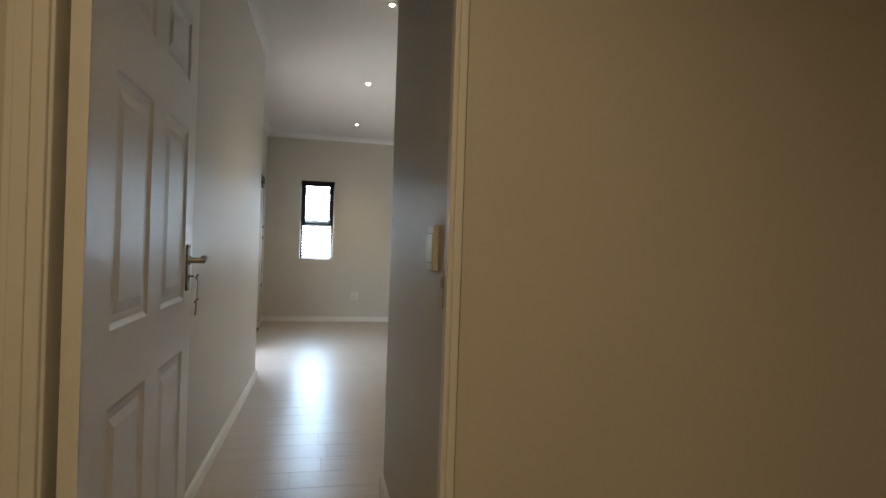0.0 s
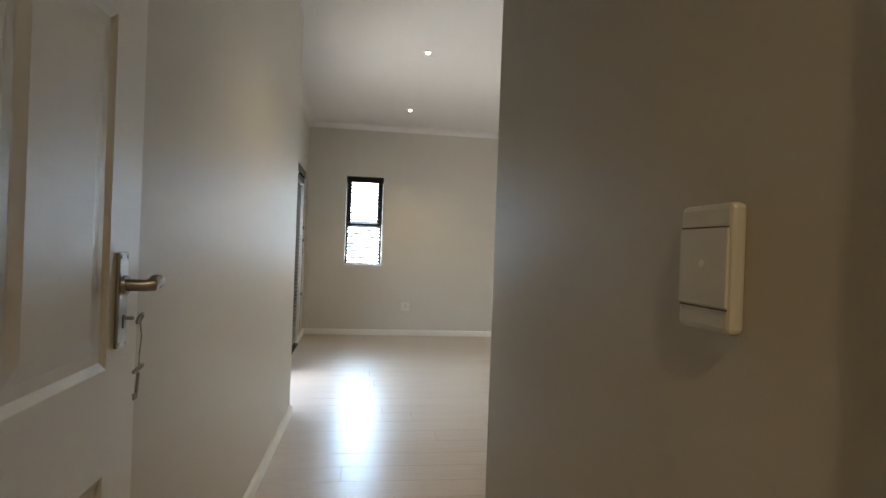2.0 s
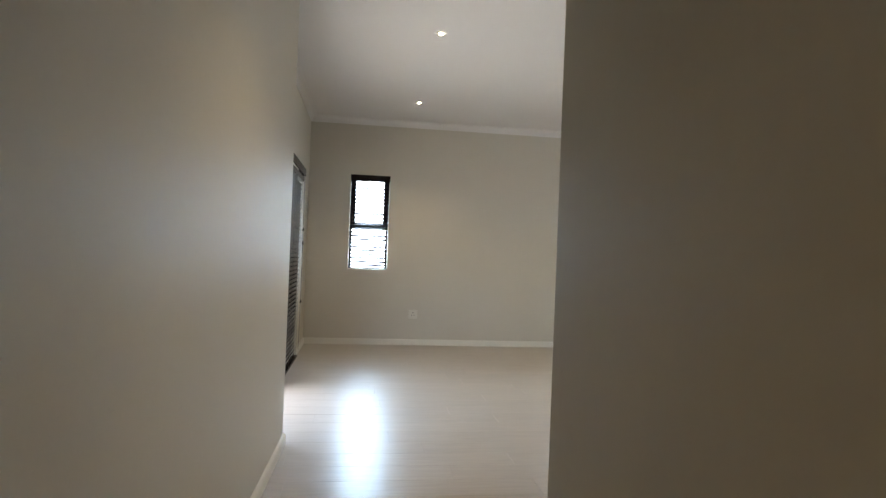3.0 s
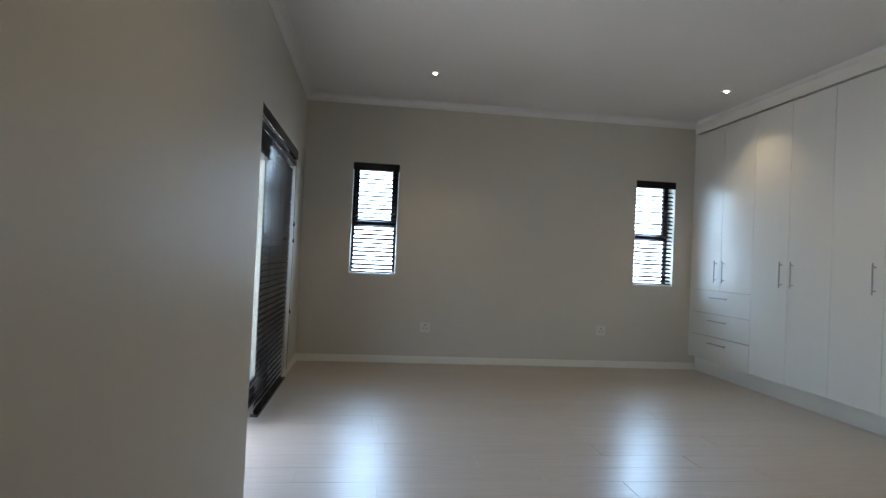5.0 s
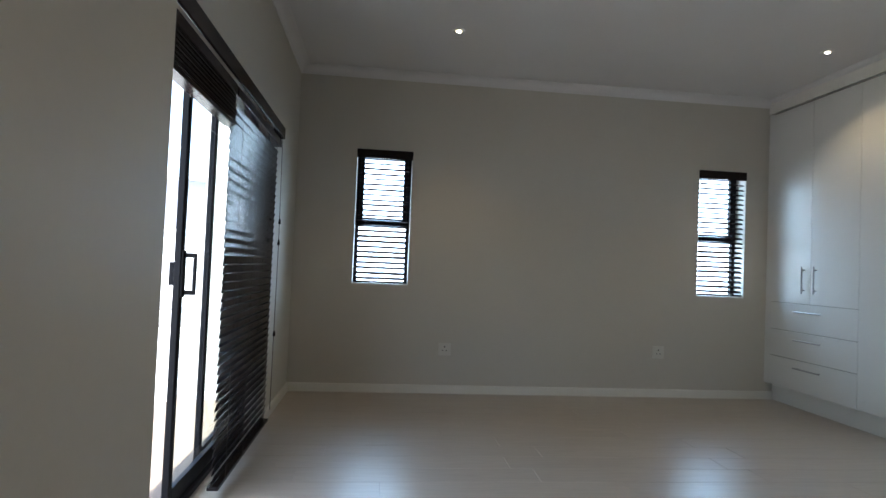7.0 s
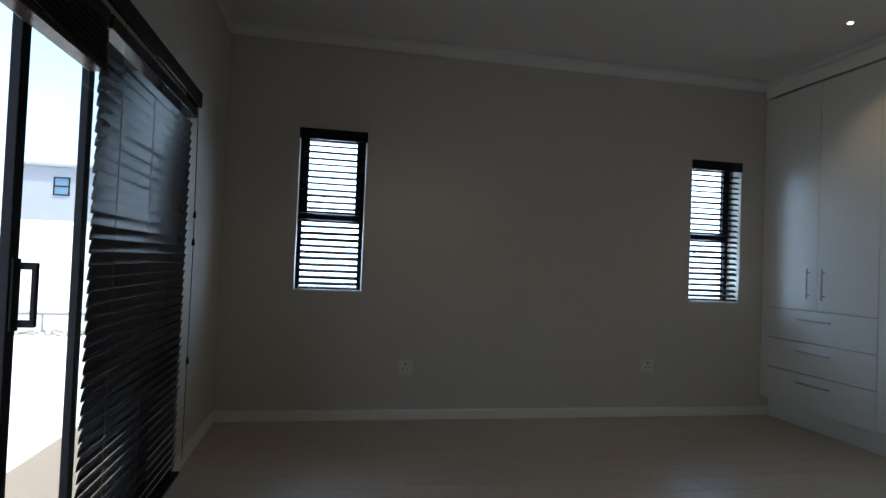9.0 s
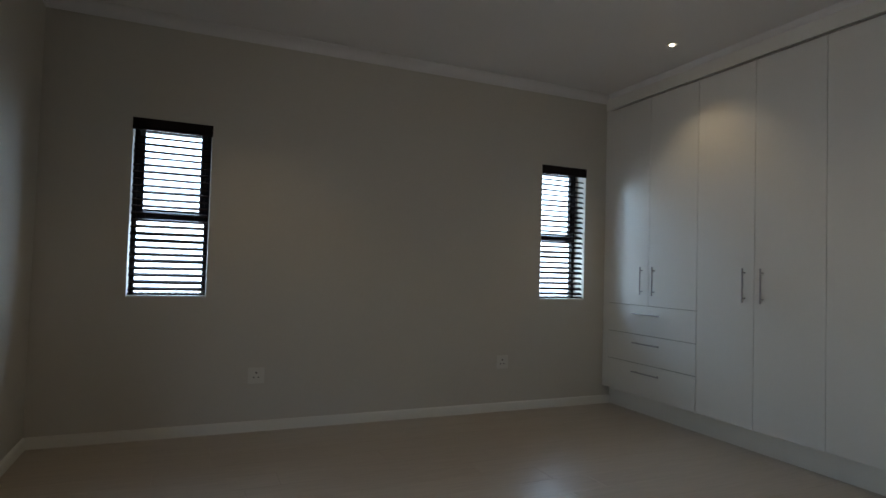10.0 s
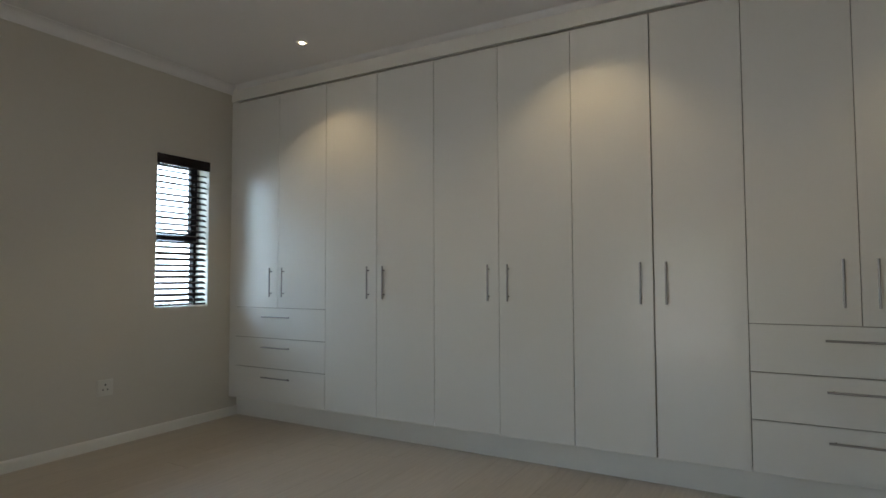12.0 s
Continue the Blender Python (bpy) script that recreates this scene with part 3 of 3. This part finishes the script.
up = thing("venetian_blind", (BX, PEL_Y0 + 0.02, 0.0), "dark wooden venetian blind, fully raised into a stack", "blind", "patio door blinds", "", 90)
UW = SPLIT - PEL_Y0 - 0.04
part("head_rail", boxes((0.0, UW, -0.028, 0.028, PEL_Z - 0.135, PEL_Z - 0.088), bevel=0.002), SLAT, up)
ume = slat_mesh(UW, 0.050, 0.003, 0.0)
for i in range(26):
    s = new("slat", ume)
    s.parent, s.location = up, (0.004 * math.sin(i * 2.9), 0.002 * math.sin(i * 1.7), PEL_Z - 0.254 + i * 0.0047)
part("bottom_rail", boxes((0.0, UW, -0.026, 0.026, PEL_Z - 0.280, PEL_Z - 0.260), bevel=0.003), SLAT, up)
for cx in (0.15, UW - 0.15):
    part("ladder_cord", tube([(cx, -0.028, PEL_Z - 0.265), (cx + 0.004, -0.034, PEL_Z - 0.30), (cx + 0.02, -0.030, PEL_Z - 0.29)], 0.0016, 5), CORD, up)

# ---- built-in wardrobes ----
UNIT = [8.630, 7.645, 6.690, 5.735, 4.820, 3.870]
CB, CT = 0.162, 2.655
DT = 0.018


def bar_handle(parent, a, b):
    """A straight steel bar on two posts, standing off the door face."""
    a, b = Vector(a), Vector(b)
    d = (b - a).normalized()
    hb = part("bar_handle", tube([a, b], 0.006, 12), STEEL, parent, "brushed steel bar handle", True)
    for p in (a + d * 0.03, b - d * 0.03):
        part("handle_post", tube([p, p + Vector((0.030, 0, 0))], 0.0045, 8), STEEL, hb, "", True)


def wardrobe(y0, y1, drawers, ajar=0.0):
    wn_ = y1 - y0
    label = "tall white wardrobe unit with two short doors above three drawers" if drawers else "tall white wardrobe unit with two full-height doors"
    w = thing("wardrobe_unit", (CUP_X, y0, 0), label, "wardrobe", "built-in wardrobes")
    part("carcass", boxes((DT + 0.003, CUP_BACK - CUP_X - 0.005, 0.002, wn_ - 0.002, CB, CT)), GAP_SHADE, w, "white carcass, coloured darker for the shade in the door gaps")
    g = 0.0017
    low = 0.912 if drawers else CB
    mid = wn_ / 2
    for a, b in ((0, mid - ajar), (mid + ajar, wn_)):
        d = part("door", boxes((0, DT, a + g, b - g, low + g, CT - 0.016), bevel=0.0016), CUPBOARD, w)
        hy = mid - 0.068 if a == 0 else mid + 0.068
        bar_handle(d, (-0.030, hy, 1.000), (-0.030, hy, 1.232))
    if drawers:
        zs = [CB, 0.428, 0.668, 0.912]
        for z0, z1 in zip(zs, zs[1:]):
            d = part("drawer", boxes((0, DT, g, wn_ - g, z0 + 0.0026, z1 - 0.0026), bevel=0.0014), CUPBOARD, w)
            hz = z1 - 0.072
            bar_handle(d, (-0.030, mid - 0.15, hz), (-0.030, mid + 0.15, hz))
    return w


for i, (b, a) in enumerate(zip(UNIT, UNIT[1:])):
    wardrobe(a, b, i in (0, 4), 0.0018 if i == 3 else 0.0)
structure("wardrobe_plinth", boxes((CUP_X + 0.085, CUP_X + 0.101, UNIT[-1], FAR - 0.002, 0.0, CB - 0.002)), PLINTH, "white plinth board under the built-in wardrobes", "plinth")
structure("wardrobe_filler", boxes((CUP_X + 0.003, CUP_X + 0.021, UNIT[0] + 0.001, FAR - 0.002, CB, CT)), CUPBOARD, "narrow white filler strip beside the wardrobes", "filler")
structure("bulkhead", boxes((CUP_X - 0.004, CUP_BACK, BACK + 0.2, FAR - 0.001, CT + 0.004, CEIL)), PLINTH, "white plastered bulkhead above the built-in wardrobes", "bulkhead")
structure("bulkhead_cornice", extrude_profile([(0, 0), (0, -0.035), (0.012, -0.03), (0.03, -0.012), (0.034, 0)], (CUP_X - 0.004, BACK + 0.2, CEIL), (CUP_X - 0.004, FAR - 0.07, CEIL), (-1, 0, 0)), CEILING, "small white cornice above the wardrobes", "cornice", True)
structure("wall_nib", boxes((CUP_X - 0.002, CUP_BACK, UNIT[-1] - 0.12, UNIT[-1] - 0.002, 0, CT + 0.003)), WALL, "plain greige wall nib at the end of the wardrobes", "wall")

# ---- outside ----
structure("ground", boxes((-1500, 1500, -1500, 1500, -0.30, -0.06)), PAVING, "pale concrete paving round the house, in full sun", "ground")
WALL_Y = 13.6
bw = thing("boundary_wall", (0, WALL_Y, -0.06), "white plastered boundary wall with a flat coping", "garden wall")
part("wall", boxes((-30, 30, 0, 0.22, 0, 1.53)), PLASTER, bw)
part("coping", boxes((-30, 30, -0.03, 0.25, 1.53, 1.60), bevel=0.01), PLASTER, bw)
pebbles, prng = bmesh.new(), random.Random(11)
for q in range(700):
    px, py, ps = prng.uniform(-9.5, -0.5), WALL_Y - 0.02 - abs(prng.gauss(0, 0.12)), prng.uniform(0.012, 0.05)
    add_box(pebbles, -ps, ps, -ps * 0.7, ps * 0.7, -ps * 0.5, ps * 0.5, pose(px, py, -0.06 + ps * 0.3, prng.uniform(-25, 25), prng.uniform(-25, 25), prng.uniform(0, 360)))
tagged(part("rubble_strip", pebbles, RUBBLE), "loose grey rubble along the foot of the boundary wall", "rubble", "", "stuff")
pipe = thing("pipe_rail", (-4.95, WALL_Y - 0.11, -0.06), "low grey steel pipe rail in front of the wall", "rail")
part("rail", tube([(0, 0, 0.29), (1.6, 0, 0.30)], 0.028, 10), GALV, pipe, "", True)
for px in (0.05, 0.8, 1.55):
    part("post", tube([(px, 0, 0.0), (px, 0, 0.29)], 0.016, 8), GALV, pipe, "", True)
pillar = thing("patio_pillar", (-1.46, 8.40, -0.06), "square white plastered patio pillar", "pillar")
part("shaft", boxes((-0.18, 0.16, 0, 0.30, 0.10, 2.85), bevel=0.006), PLASTER, pillar)
part("base", boxes((-0.20, 0.18, -0.02, 0.32, 0, 0.10), bevel=0.006), PLASTER, pillar)
structure("patio", boxes((-3.6, ROOM_L - T, 3.5, 8.9, -0.06, -0.045)), SHADOWED, "grouting bed under the patio tiles", "patio")
patio = bpy.data.objects["patio"]
tile_bm = boxes((0.004, 0.596, 0.004, 0.596, 0, 0.018))
tile0 = part("tile", tile_bm, TILE, patio)
tile0.location = (-3.6, 3.5, -0.045)
for i in range(4):
    for j in range(9):
        if i + j:
            t = new("tile", tile0.data)
            t.parent, t.location = patio, (-3.6 + 0.6 * i, 3.5 + 0.6 * j, -0.045)
house = thing("neighbour_house", (-12.4, 30.0, -0.06), "pale grey flat-roofed double-storey house behind the wall", "house")
part("wall", boxes((0, 7, 0, 9, 0, 4.45)), NEIGHBOUR, house)
part("roof", boxes((-0.15, 7.15, -0.15, 9.15, 4.45, 4.58), bevel=0.02), NEIGHBOUR, house)
hx, hw_, hz0, hz1 = 1.22, 0.60, 3.30, 4.04
hw = part("window", boxes((hx, hx + hw_, -0.03, 0, hz0, hz0 + 0.05), (hx, hx + hw_, -0.03, 0, hz1 - 0.05, hz1), (hx, hx + 0.05, -0.03, 0, hz0 + 0.05, hz1 - 0.05), (hx + hw_ - 0.05, hx + hw_, -0.03, 0, hz0 + 0.05, hz1 - 0.05), (hx + 0.05, hx + hw_ - 0.05, -0.03, 0, 3.65, 3.70)), ALU, house, "dark framed window in two lights")
for z0, z1 in ((hz0 + 0.05, 3.65), (3.70, hz1 - 0.05)):
    part("pane", boxes((hx + 0.05, hx + hw_ - 0.05, -0.012, -0.002, z0, z1)), FAR_GLASS, hw)

# ---- floor boards ----
structure("floor", boxes((-1.82, CUP_BACK, -1.82, FAR, -0.06, -0.012)), SHADOWED, "light oak laminate floor laid in staggered boards", "floor")
floor = bpy.data.objects["floor"]
PL, PW = 1.285, 0.1985
plank_bm = bmesh.new()
add_box(plank_bm, 0.0005, PL - 0.0005, 0.0005, PW - 0.0005, -0.012, -0.0008)
tv = [plank_bm.verts.new(c) for c in ((0.0014, 0.0014, 0), (PL - 0.0014, 0.0014, 0), (PL - 0.0014, PW - 0.0014, 0), (0.0014, PW - 0.0014, 0))]
plank_bm.faces.ensure_lookup_table()
bmesh.ops.delete(plank_bm, geom=[plank_bm.faces[1]], context="FACES_ONLY")
plank_bm.verts.ensure_lookup_table()
lowr = [plank_bm.verts[i] for i in (4, 5, 7, 6)]
for q in range(4):
    plank_bm.faces.new((lowr[q], lowr[(q + 1) % 4], tv[(q + 1) % 4], tv[q]))
plank_bm.faces.new(tv)
plank0 = part("plank", plank_bm, LAMINATE, floor)
plank0.location = (-0.196, 3.265, 0)
row0 = int((3.265 + 1.7) / PW)
rng = random.Random(4)
for r in range(60):
    y = 3.265 + (r - row0) * PW
    if y + PW > FAR + 0.15:
        break
    off = (-0.196 if r == row0 else -0.34 if r == row0 + 3 else rng.random() * PL)
    edge = -1.6 if y < DOOR_Y0 else ROOM_L - 0.12
    x = off - PL * math.ceil((off - edge) / PL)
    right = 1.95 if y < DOOR_Y0 else HALL_R + 0.06 if y < BACK - 0.02 else CUP_BACK if y < UNIT[-1] else CUP_X + 0.15
    while x < right:
        if x + PL > edge + 0.05 and not (r == row0 and abs(x + 0.196) < 0.01):
            p = new("plank", plank0.data)
            cut = max(0.0, edge - x)
            p.parent, p.location, p.scale = floor, (x + cut, y, 0), ((min(PL, right - x) - cut) / PL, 1, 1)
        x += PL
